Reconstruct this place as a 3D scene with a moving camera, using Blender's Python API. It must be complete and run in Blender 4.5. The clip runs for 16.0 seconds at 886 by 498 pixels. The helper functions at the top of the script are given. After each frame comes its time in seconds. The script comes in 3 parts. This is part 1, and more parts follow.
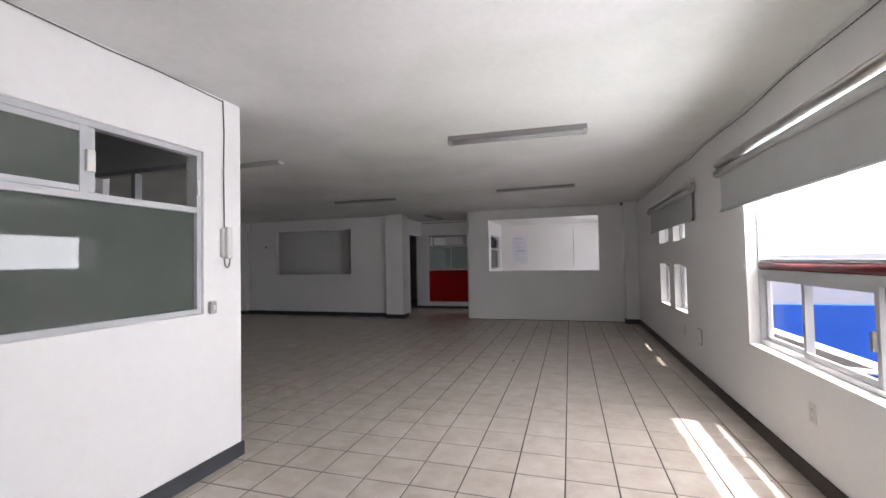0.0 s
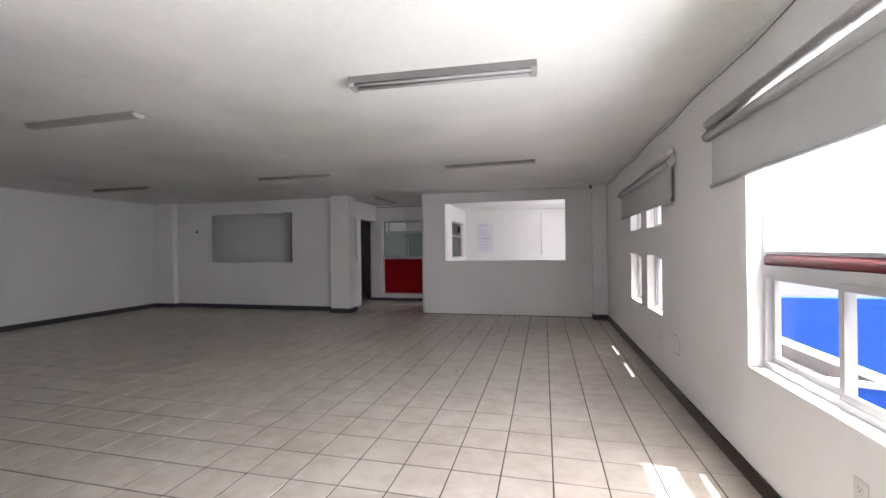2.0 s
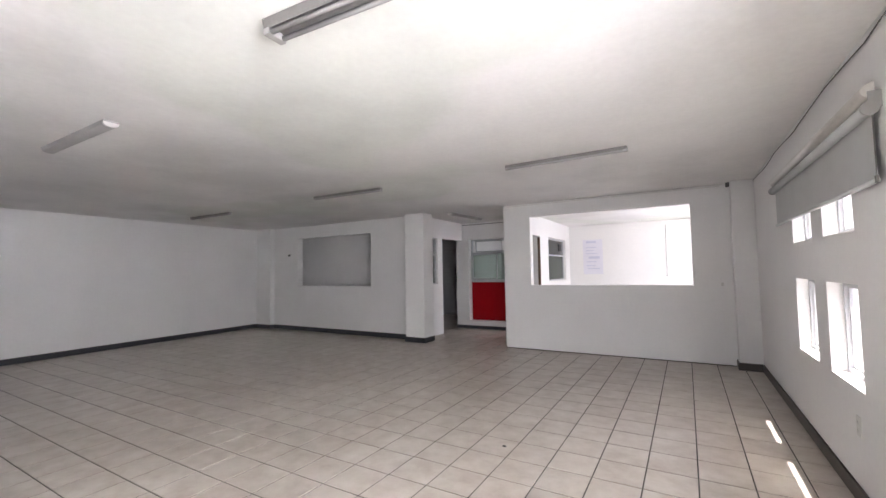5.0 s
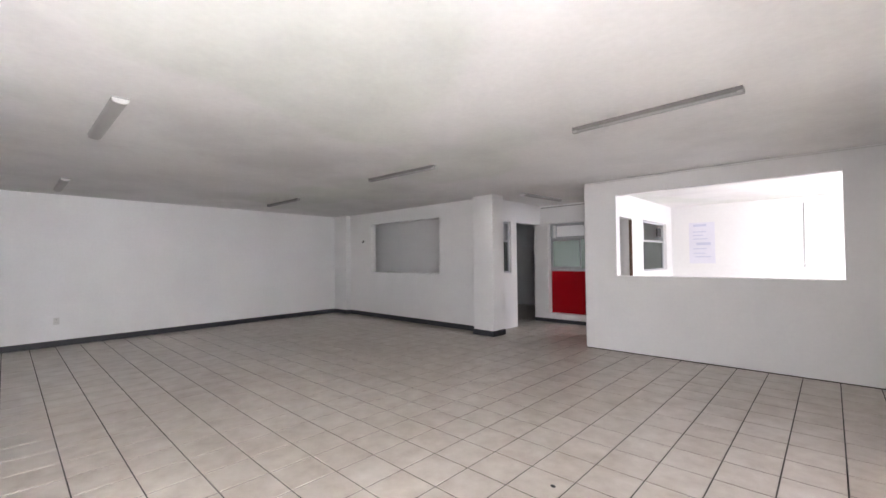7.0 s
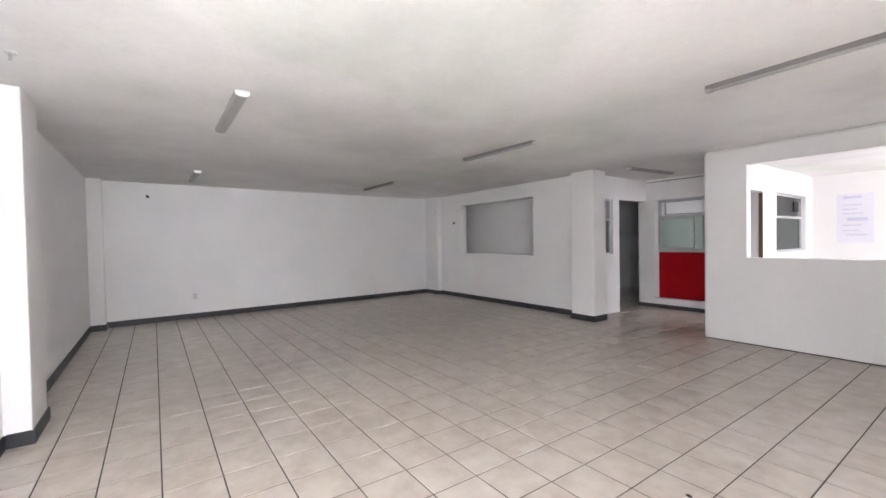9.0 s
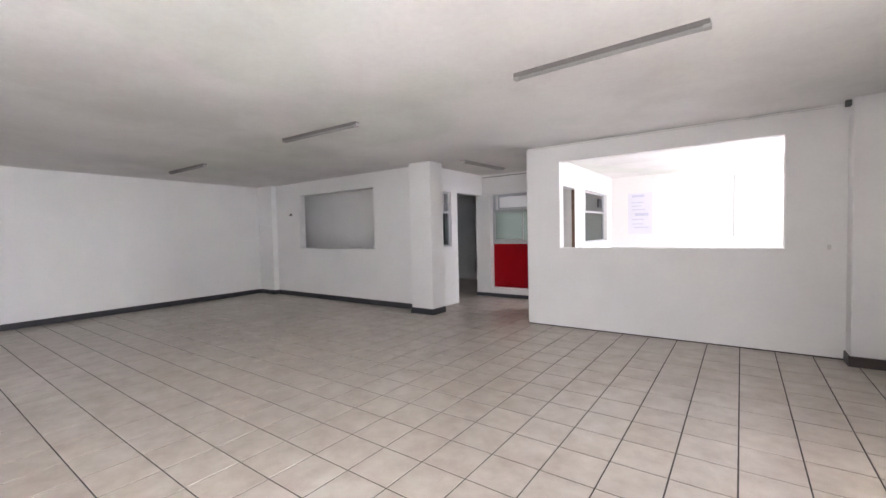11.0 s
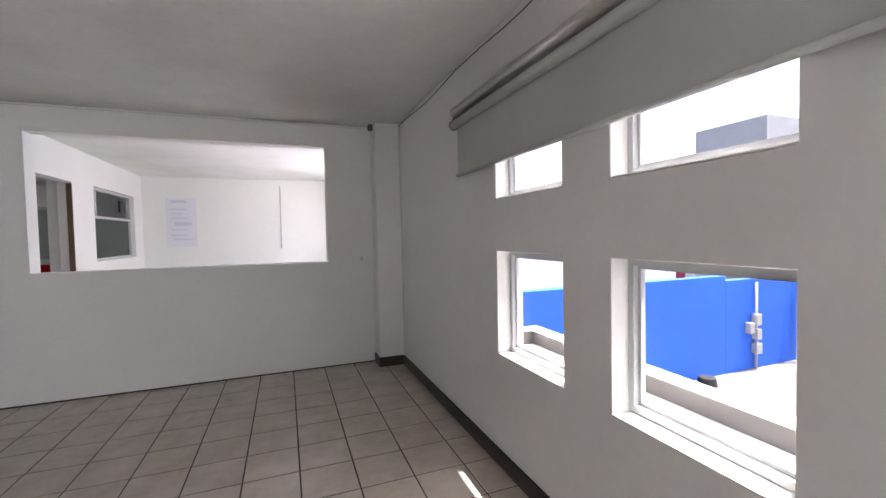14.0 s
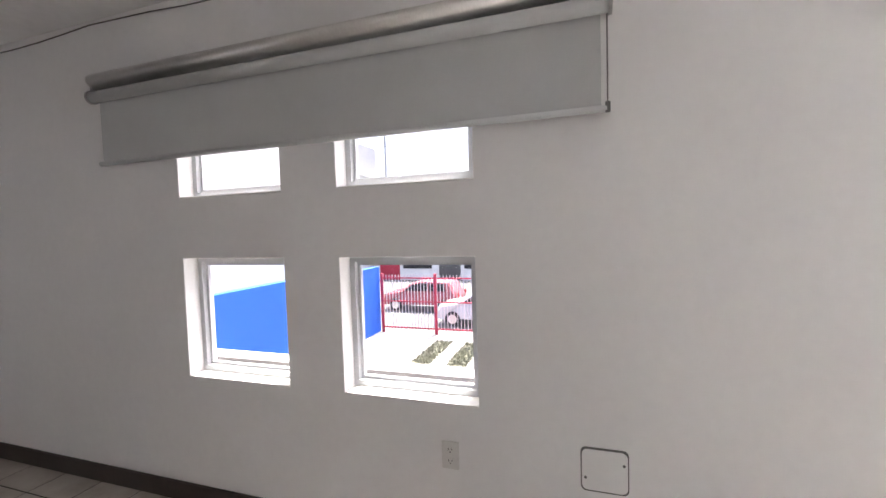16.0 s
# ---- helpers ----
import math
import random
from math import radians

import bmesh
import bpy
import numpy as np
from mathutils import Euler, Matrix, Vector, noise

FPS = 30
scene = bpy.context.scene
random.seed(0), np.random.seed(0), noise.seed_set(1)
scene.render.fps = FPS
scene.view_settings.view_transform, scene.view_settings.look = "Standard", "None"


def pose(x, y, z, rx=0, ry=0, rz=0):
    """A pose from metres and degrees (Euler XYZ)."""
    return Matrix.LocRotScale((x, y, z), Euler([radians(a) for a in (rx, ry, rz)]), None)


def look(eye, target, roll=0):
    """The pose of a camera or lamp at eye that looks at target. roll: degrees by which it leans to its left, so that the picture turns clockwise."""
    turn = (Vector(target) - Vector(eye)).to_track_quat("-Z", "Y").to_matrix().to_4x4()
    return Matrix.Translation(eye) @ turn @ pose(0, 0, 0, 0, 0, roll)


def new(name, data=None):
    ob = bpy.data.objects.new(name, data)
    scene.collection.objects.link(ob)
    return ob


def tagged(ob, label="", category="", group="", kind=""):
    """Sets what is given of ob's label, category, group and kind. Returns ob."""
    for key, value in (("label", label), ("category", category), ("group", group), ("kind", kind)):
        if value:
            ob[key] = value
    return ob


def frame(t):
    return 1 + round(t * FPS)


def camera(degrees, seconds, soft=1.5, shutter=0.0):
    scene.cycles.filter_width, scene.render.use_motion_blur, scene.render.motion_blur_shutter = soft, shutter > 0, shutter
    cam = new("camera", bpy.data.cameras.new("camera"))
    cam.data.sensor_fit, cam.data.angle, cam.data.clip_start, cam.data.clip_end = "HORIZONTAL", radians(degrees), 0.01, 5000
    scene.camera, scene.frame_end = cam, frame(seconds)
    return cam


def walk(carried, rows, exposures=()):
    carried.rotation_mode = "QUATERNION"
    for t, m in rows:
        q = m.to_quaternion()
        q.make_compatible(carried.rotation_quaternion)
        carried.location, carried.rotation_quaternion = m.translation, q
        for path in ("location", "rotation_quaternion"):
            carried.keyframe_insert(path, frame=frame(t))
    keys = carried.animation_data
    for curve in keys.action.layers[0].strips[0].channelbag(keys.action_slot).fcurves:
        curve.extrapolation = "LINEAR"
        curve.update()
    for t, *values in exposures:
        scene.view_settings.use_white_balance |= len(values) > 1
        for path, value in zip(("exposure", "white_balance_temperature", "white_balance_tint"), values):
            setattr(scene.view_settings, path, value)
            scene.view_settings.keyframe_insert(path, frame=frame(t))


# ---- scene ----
cam = camera(94.1, 16.0)
PATH = [
    (0, (0.206, 0.962, 1.369), (-0.384, 2.888, 1.429), -1.1),
    (0.5, (0.291, 1.284, 1.379), (-0.241, 3.227, 1.389), -0.5),
    (1, (0.333, 1.582, 1.355), (-0.117, 3.546, 1.364), -0.3),
    (1.5, (0.351, 1.869, 1.388), (-0.068, 3.84, 1.413), -0.4),
    (2, (0.413, 2.092, 1.374), (-0.066, 4.048, 1.371), -0.7),
    (2.5, (0.527, 2.342, 1.381), (-0.046, 4.273, 1.371), -0.8),
    (3, (0.571, 2.558, 1.359), (-0.076, 4.465, 1.363), -1.2),
    (3.5, (0.591, 2.836, 1.384), (-0.086, 4.731, 1.466), -1.7),
    (4, (0.687, 3.074, 1.388), (-0.111, 4.921, 1.493), -1.5),
    (4.2, (0.74, 3.165, 1.395), (-0.129, 4.979, 1.501), -1.2),
    (6.3, (0.752, 4.104, 1.38), (-0.424, 5.736, 1.466), -1.0),
    (6.5, (0.76, 4.213, 1.379), (-0.472, 5.804, 1.454), -0.7),
    (7, (0.715, 4.298, 1.389), (-0.664, 5.764, 1.438), -0.6),
    (7.5, (0.638, 4.283, 1.387), (-0.875, 5.609, 1.407), -0.5),
    (8, (0.61, 4.252, 1.389), (-1.015, 5.438, 1.379), -0.7),
    (8.2, (0.578, 4.252, 1.408), (-1.079, 5.392, 1.378), -0.9),
    (10.5, (0.469, 4.614, 1.365), (-0.958, 6.029, 1.276), -1.4),
    (11, (0.456, 4.868, 1.363), (-0.723, 6.498, 1.283), -1.3),
    (11.5, (0.378, 5.122, 1.373), (-0.457, 6.955, 1.309), -1.3),
    (12, (0.394, 5.363, 1.374), (-0.106, 7.314, 1.317), -2.1),
    (12.5, (0.475, 5.635, 1.386), (0.209, 7.632, 1.318), -2.0),
    (13, (0.494, 5.822, 1.387), (0.504, 7.835, 1.306), -1.9),
    (13.5, (0.437, 5.948, 1.399), (0.748, 7.937, 1.315), -2.2),
    (14, (0.413, 6.038, 1.375), (1.131, 7.918, 1.303), -1.2),
    (14.5, (0.374, 6.179, 1.351), (1.442, 7.884, 1.293), -0.3),
    (15, (0.33, 6.346, 1.352), (1.717, 7.802, 1.277), -0.6),
    (15.5, (0.202, 6.366, 1.372), (1.919, 7.404, 1.228), -1.6),
    (16, (-0.007, 6.28, 1.385), (1.903, 6.902, 1.284), -1.7),
]
EXPOSURES = [(t, stops + 0.25, 6380, 17) for t, stops in ((0, 0.78), (1, 1.08), (2, 1.38), (3, 1.66), (4, 1.87), (6.5, 2.35), (7.5, 2.4), (8, 2.43), (10.5, 2.6), (11, 2.6), (11.5, 2.5), (12, 2.4), (12.5, 2.2), (13, 1.95), (14, 1.6), (15, 1.55), (16, 1.75))]
walk(cam, [(t, look(eye, target, roll)) for t, eye, target, roll in PATH], EXPOSURES)

# ---- world, sun, large lights ----
SUN_DIR = Vector((0.343, -0.06, 1.0)).normalized()
world = bpy.data.worlds.new("sky")
scene.world = world
world.use_nodes = True
wn = world.node_tree.nodes
sky = wn.new("ShaderNodeTexSky")
sky.sky_type = "NISHITA"
sky.sun_disc = False
sky.sun_elevation = math.asin(SUN_DIR.z)
sky.sun_rotation = math.atan2(SUN_DIR.x, SUN_DIR.y)
sky.dust_density = 7.0
sky.air_density = 1.0
wn["Background"].inputs["Strength"].default_value = 0.15
world.node_tree.links.new(sky.outputs["Color"], wn["Background"].inputs["Color"])

sun_data = bpy.data.lights.new("sun", "SUN")
sun_data.energy, sun_data.angle, sun_data.color = 3.8, radians(0.5), (1.0, 0.96, 0.9)
sun = new("sun", sun_data)
sun.matrix_world = look(SUN_DIR * 30, (0, 0, 0))


def window_light(eye, target, wide, high, watts, colour=(0.96, 0.98, 1.0)):
    """Area lamp that stands in for sky light at an opening."""
    d = bpy.data.lights.new("window_light", "AREA")
    d.shape, d.size, d.size_y, d.energy, d.color = "RECTANGLE", wide, high, watts, colour
    ob = new("window_light", d)
    ob.matrix_world = look(eye, target)
    return ob


window_light((1.95, 12.8, 1.5), (0, 12.8, 1.35), 2.8, 1.1, 16)
# added fill from behind the start, through an assumed, unseen opening
window_light((-0.25, -3.25, 1.3), (-0.25, 2, 1.3), 2.9, 2.0, 14)
window_light((1.728, 3.53, 1.73), (0, 3.53, 1.73), 2.5, 0.72, 42)


# ---- materials ----
def nodes_of(name, rough, metal=0.0):
    m = bpy.data.materials.new(name)
    m.use_nodes = True
    nt = m.node_tree
    b = nt.nodes["Principled BSDF"]
    b.inputs["Roughness"].default_value = rough
    b.inputs["Metallic"].default_value = metal
    return m, nt, b


def coords(nt):
    return nt.nodes.new("ShaderNodeNewGeometry").outputs["Position"]


def noise_node(nt, vec, scale, detail=4.0, rough=0.55):
    n = nt.nodes.new("ShaderNodeTexNoise")
    n.inputs["Scale"].default_value = scale
    n.inputs["Detail"].default_value = detail
    n.inputs["Roughness"].default_value = rough
    nt.links.new(vec, n.inputs["Vector"])
    return n.outputs["Fac"]


def ramp(nt, fac, stops):
    r = nt.nodes.new("ShaderNodeValToRGB")
    el = r.color_ramp.elements
    while len(el) < len(stops):
        el.new(0.5)
    for e, (p, c) in zip(el, stops):
        e.position, e.color = p, (*c, 1)
    nt.links.new(fac, r.inputs["Fac"])
    return r.outputs["Color"]


def mixed(nt, a, b, fac, mode="MIX"):
    m = nt.nodes.new("ShaderNodeMix")
    m.data_type, m.blend_type = "RGBA", mode
    for sock, v in ((m.inputs[6], a), (m.inputs[7], b)):
        if isinstance(v, tuple):
            sock.default_value = (*v, 1)
        else:
            nt.links.new(v, sock)
    if isinstance(fac, float):
        m.inputs[0].default_value = fac
    else:
        nt.links.new(fac, m.inputs[0])
    return m.outputs[2]


def bump(nt, b, height, strength, distance):
    n = nt.nodes.new("ShaderNodeBump")
    n.inputs["Strength"].default_value = strength
    n.inputs["Distance"].default_value = distance
    nt.links.new(height, n.inputs["Height"])
    nt.links.new(n.outputs["Normal"], b.inputs["Normal"])


def surface(name, base, rough=0.6, spread=0.08, big=0.7, fine=30.0, relief=0.15, distance=0.002, metal=0.0):
    """A painted or raw surface: base colour with broad stains, fine grain and a slight relief."""
    m, nt, b = nodes_of(name, rough, metal)
    p = coords(nt)
    lo = tuple(c * (1 - spread) for c in base)
    hi = tuple(min(1, c * (1 + spread * 0.6)) for c in base)
    broad = ramp(nt, noise_node(nt, p, big, 6.0, 0.6), [(0.3, lo), (0.7, hi)])
    grain = ramp(nt, noise_node(nt, p, fine, 3.0), [(0.25, (1 - spread * 0.8,) * 3), (0.75, (1, 1, 1))])
    nt.links.new(mixed(nt, broad, grain, 1.0, "MULTIPLY"), b.inputs["Base Color"])
    if relief:
        bump(nt, b, noise_node(nt, p, fine * 2.5, 4.0), relief, distance)
    return m


def glass(name, tint=(1, 1, 1), rough=0.0):
    m, nt, b = nodes_of(name, rough)
    b.inputs["Base Color"].default_value = (*tint, 1)
    b.inputs["Transmission Weight"].default_value = 1.0
    b.inputs["IOR"].default_value = 1.13
    return m


def filmed_glass(name, tint):
    """Glass with a dull grey-green film: half seen through, half a smooth tinted face."""
    m, nt, b = nodes_of(name, 0.02)
    p = coords(nt)
    col = ramp(nt, noise_node(nt, p, 1.6, 4.0), [(0.3, tuple(c * 0.88 for c in tint)), (0.7, tint)])
    nt.links.new(col, b.inputs["Base Color"])
    b.inputs["Transmission Weight"].default_value = 0.35
    b.inputs["IOR"].default_value = 1.5
    return m


def tile_material():
    m, nt, b = nodes_of("floor_tile", 0.3)
    p = coords(nt)
    info = nt.nodes.new("ShaderNodeObjectInfo")
    geo = nt.nodes.new("ShaderNodeNewGeometry")
    add = nt.nodes.new("ShaderNodeMath")
    add.operation = "ADD"
    nt.links.new(info.outputs["Random"], add.inputs[0])
    nt.links.new(geo.outputs["Random Per Island"], add.inputs[1])
    shift = nt.nodes.new("ShaderNodeVectorMath")
    shift.operation = "MULTIPLY_ADD"
    comb = nt.nodes.new("ShaderNodeCombineXYZ")
    nt.links.new(add.outputs[0], comb.inputs["X"])
    nt.links.new(add.outputs[0], comb.inputs["Z"])
    nt.links.new(comb.outputs[0], shift.inputs[0])
    shift.inputs[1].default_value = (37, 0, 53)
    nt.links.new(p, shift.inputs[2])
    cloud = noise_node(nt, shift.outputs[0], 5.5, 5.0, 0.62)
    col = ramp(nt, cloud, [(0.28, (0.41, 0.35, 0.295)), (0.5, (0.51, 0.455, 0.40)), (0.72, (0.60, 0.55, 0.495))])
    speck = ramp(nt, noise_node(nt, p, 140, 2.0), [(0.3, (0.93, 0.92, 0.91)), (0.6, (1, 1, 1))])
    col = mixed(nt, col, speck, 1.0, "MULTIPLY")
    dirt = ramp(nt, noise_node(nt, p, 0.9, 6.0, 0.65), [(0.35, (0.91, 0.9, 0.88)), (0.65, (1, 1, 1))])
    nt.links.new(mixed(nt, col, dirt, 1.0, "MULTIPLY"), b.inputs["Base Color"])
    gloss = ramp(nt, noise_node(nt, p, 3.0, 5.0), [(0.3, (0.285,) * 3), (0.7, (0.35,) * 3)])
    nt.links.new(gloss, b.inputs["Roughness"])
    b.inputs["Specular IOR Level"].default_value = 0.85
    bump(nt, b, noise_node(nt, shift.outputs[0], 16, 4.0), 0.12, 0.003)
    return m


def ceiling_material():
    """White ceiling paint with old patches of another white and hairline cracks."""
    m, nt, b = nodes_of("ceiling_paint", 0.7)
    p = coords(nt)
    col = ramp(nt, noise_node(nt, p, 0.55, 7.0, 0.6), [(0.32, (0.70, 0.695, 0.685)), (0.5, (0.82, 0.815, 0.805)), (0.66, (0.88, 0.87, 0.86))])
    patch = ramp(nt, noise_node(nt, p, 0.32, 2.0), [(0.56, (1, 1, 1)), (0.6, (0.93, 0.955, 0.92))])
    col = mixed(nt, col, patch, 1.0, "MULTIPLY")
    grain = ramp(nt, noise_node(nt, p, 22, 4.0), [(0.25, (0.95,) * 3), (0.7, (1, 1, 1))])
    nt.links.new(mixed(nt, col, grain, 1.0, "MULTIPLY"), b.inputs["Base Color"])
    bump(nt, b, noise_node(nt, p, 5, 6.0), 0.25, 0.01)
    return m


WALL = surface("white_wall_paint", (0.85, 0.84, 0.83), 0.55, 0.04, 0.8, 26, 0.2, 0.003)
# grey base puts the side room's shade into the wall colour
SHADED_WALL = surface("shaded_wall_paint", (0.34, 0.335, 0.32), 0.6, 0.06, 0.8, 26, 0.2, 0.003)
EXT = surface("white_render", (0.8, 0.79, 0.77), 0.8, 0.06, 0.6, 20, 0.3, 0.004)
CEIL = ceiling_material()
TILE = tile_material()
GROUT = surface("tile_grout", (0.05, 0.043, 0.037), 0.9, 0.3, 2.0, 60, 0.3)
BASE_GREY = surface("dark_grey_baseboard", (0.05, 0.053, 0.06), 0.45, 0.2, 2.0, 40, 0.1)
BASE_BROWN = surface("dark_brown_baseboard", (0.05, 0.034, 0.027), 0.4, 0.3, 2.0, 40, 0.1)
FRAME = surface("white_window_metal", (0.54, 0.55, 0.565), 0.35, 0.05, 2.0, 60, 0.05)
ALU = surface("brushed_aluminium", (0.78, 0.76, 0.73), 0.32, 0.12, 3.0, 90, 0.05, 0.001, 1.0)
STEEL_GREY = surface("lamp_grey_enamel", (0.2, 0.19, 0.185), 0.42, 0.12, 3.0, 60, 0.05)
TUBE = surface("fluorescent_tube_glass", (0.4, 0.395, 0.39), 0.25, 0.05, 3.0, 50, 0.0)
BLIND = surface("blind_fabric", (0.55, 0.56, 0.555), 0.85, 0.06, 2.5, 220, 0.25, 0.001)
RED = surface("red_panel_paint", (0.36, 0.001, 0.006), 0.6, 0.12, 1.5, 40, 0.08)
RED.node_tree.nodes["Principled BSDF"].inputs["Specular IOR Level"].default_value = 0.15
BLUE = surface("blue_wall_paint", (0.015, 0.12, 0.62), 0.7, 0.1, 0.5, 8, 0.3, 0.006)
CONCRETE = surface("yard_concrete", (0.24, 0.235, 0.225), 0.9, 0.14, 0.4, 9, 0.4, 0.006)
GREY_RENDER = surface("grey_parapet_render", (0.11, 0.105, 0.1), 0.9, 0.15, 1.2, 14, 0.3, 0.004)
GRASS = surface("dry_grass", (0.3, 0.3, 0.21), 0.95, 0.4, 3.0, 24, 0.6, 0.02)
ASPHALT = surface("asphalt", (0.16, 0.155, 0.15), 0.9, 0.2, 0.5, 30, 0.4, 0.006)
RED_IRON = surface("red_iron_paint", (0.45, 0.03, 0.06), 0.5, 0.15, 2.0, 30, 0.1)
PLASTIC = surface("white_plastic", (0.7, 0.69, 0.66), 0.35, 0.05, 4.0, 60, 0.0)
GREY_PLASTIC = surface("grey_plastic", (0.42, 0.41, 0.40), 0.4, 0.08, 4.0, 60, 0.0)
BLACK = surface("black_rubber", (0.018, 0.018, 0.019), 0.6, 0.2, 4.0, 50, 0.1)
CABLE = surface("dusty_cable", (0.16, 0.155, 0.15), 0.6, 0.2, 4.0, 50, 0.1)
WOOD = surface("brown_wood", (0.17, 0.10, 0.06), 0.5, 0.3, 3.0, 30, 0.15)
DOOR_WHITE = surface("white_door_paint", (0.74, 0.73, 0.71), 0.4, 0.05, 1.5, 30, 0.05)
PAPER = surface("poster_paper", (0.78, 0.77, 0.84), 0.6, 0.05, 2.0, 30, 0.0)
INK = surface("poster_ink", (0.62, 0.63, 0.76), 0.6, 0.08, 2.0, 30, 0.0)
CAR_PAINT = surface("car_red_paint", (0.36, 0.10, 0.11), 0.25, 0.06, 1.0, 20, 0.0)
CAR_SILVER = surface("car_silver_paint", (0.55, 0.56, 0.58), 0.25, 0.06, 1.0, 20, 0.0)
TANK = surface("grey_tank", (0.42, 0.43, 0.45), 0.6, 0.1, 1.0, 20, 0.1)
GLASS = glass("clear_glass", (0.97, 0.985, 0.98))
GREEN_GLASS = filmed_glass("grey_green_glass", (0.145, 0.165, 0.145))
PALE_GLASS = glass("pale_grey_green_glass", (0.45, 0.52, 0.48))
# darker copy of the red: the rail's backlit shade is in the colour
SHADED_RED = surface("shaded_red_rail_paint", (0.16, 0.006, 0.012), 0.4, 0.15, 1.5, 40, 0.05)
DIFFUSER = surface("lamp_diffuser", (0.42, 0.42, 0.41), 0.4, 0.06, 3.0, 60, 0.05)


# ---- mesh helpers ----
def box(bm, x0, x1, y0, y1, z0, z1):
    vs = [bm.verts.new((x, y, z)) for x in (x0, x1) for y in (y0, y1) for z in (z0, z1)]
    for f in ((0, 1, 3, 2), (4, 6, 7, 5), (0, 4, 5, 1), (2, 3, 7, 6), (0, 2, 6, 4), (1, 5, 7, 3)):
        bm.faces.new([vs[i] for i in f])
    return vs


def rounded(bm, width, segments=2):
    bmesh.ops.bevel(bm, geom=list(bm.edges), offset=width, segments=segments, profile=0.6, affect="EDGES")


def rod(bm, a, b, r, n=12, r2=None):
    a, b = Vector(a), Vector(b)
    q = (b - a).to_track_quat("Z", "Y").to_matrix().to_4x4()
    bmesh.ops.create_cone(bm, cap_ends=True, segments=n, radius1=r, radius2=r if r2 is None else r2, depth=(b - a).length,
                          matrix=Matrix.Translation((a + b) / 2) @ q)


def mesh_of(name, bm, material):
    bmesh.ops.recalc_face_normals(bm, faces=bm.faces)
    me = bpy.data.meshes.new(name)
    bm.to_mesh(me)
    bm.free()
    me.materials.append(material)
    return me


def part(name, bm, material, parent=None, label="", smooth=False):
    me = mesh_of(name, bm, material)
    if smooth:
        for f in me.polygons:
            f.use_smooth = len(f.vertices) == 4
    ob = new(name, me)
    if parent is not None:
        ob.parent = parent
    if label:
        ob["label"] = label
    return ob


def box_part(name, dims, material, parent=None, label="", edge=0.0):
    bm = bmesh.new()
    box(bm, *dims)
    if edge:
        rounded(bm, edge)
    return part(name, bm, material, parent, label)


def thing(name, at, label, category, group="", kind=""):
    ob = new(name)
    ob.location = at
    return tagged(ob, label, category, group, kind)


def wall(name, along, a0, a1, c0, c1, openings=(), z0=0.0, z1=2.54, material=None, label="", edge=0.004):
    """A wall with thickness c0..c1 that runs along x or y from a0 to a1, with openings (a, b, low, high) right through it."""
    us = sorted({a0, a1, *[v for o in openings for v in o[:2]]})
    zs = sorted({z0, z1, *[v for o in openings for v in o[2:]]})
    nu, nz = len(us) - 1, len(zs) - 1

    def full(i, k):
        if not (0 <= i < nu and 0 <= k < nz):
            return False
        u, z = (us[i] + us[i + 1]) / 2, (zs[k] + zs[k + 1]) / 2
        return not any(o[0] < u < o[1] and o[2] < z < o[3] for o in openings)

    bm = bmesh.new()
    made = {}

    def v(i, s, k):
        if (i, s, k) not in made:
            c = (c0, c1)[s]
            made[i, s, k] = bm.verts.new((us[i], c, zs[k]) if along == "x" else (c, us[i], zs[k]))
        return made[i, s, k]

    for i in range(nu):
        for k in range(nz):
            if not full(i, k):
                continue
            for s in (0, 1):
                bm.faces.new([v(i, s, k), v(i + 1, s, k), v(i + 1, s, k + 1), v(i, s, k + 1)])
            for di, dk, ends in ((-1, 0, ((i, k), (i, k + 1))), (1, 0, ((i + 1, k), (i + 1, k + 1))),
                                 (0, -1, ((i, k), (i + 1, k))), (0, 1, ((i, k + 1), (i + 1, k + 1)))):
                if not full(i + di, k + dk):
                    (p, q), (r, t) = ends
                    bm.faces.new([v(p, 0, q), v(r, 0, t), v(r, 1, t), v(p, 1, q)])
    bmesh.ops.recalc_face_normals(bm, faces=bm.faces)
    if edge:
        sharp = [e for e in bm.edges if len(e.link_faces) == 2 and e.calc_face_angle(0) > 1]
        bmesh.ops.bevel(bm, geom=sharp, offset=edge, segments=2, profile=0.5, affect="EDGES")
    ob = part(name, bm, material or WALL)
    return tagged(ob, label, "wall", kind="structure")


def pillar(name, x0, x1, y0, y1, label, edge=0.012):
    bm = bmesh.new()
    box(bm, x0, x1, y0, y1, 0, 2.54)
    rounded(bm, edge, 3)
    return tagged(part(name, bm, WALL), label, "pillar", kind="structure")


def baseboard(x0, x1, y0, y1, material, label, high=0.1):
    bm = bmesh.new()
    box(bm, x0, x1, y0, y1, 0.0, high)
    top = [e for e in bm.edges if all(vv.co.z > high - 1e-4 for vv in e.verts)]
    bmesh.ops.bevel(bm, geom=top, offset=0.004, segments=2, affect="EDGES")
    return tagged(part("baseboard", bm, material), label, "baseboard", kind="structure")


# ---- large structure ----
H = 2.54
XE, XW = 1.565, -9.0          # window wall and far side wall of the hall
XO = XE + 0.173               # outer face of the window wall
YA, YB = 10.5, 10.49       # end walls with the two pass-through openings
YN, YS = 15.02, -3.0

floor = tagged(box_part("floor", (XW - 0.2, XO, YS - 0.2, YN + 0.2, -0.15, -0.004), GROUT), "dark grout bed under a beige tiled floor", "floor", kind="structure")
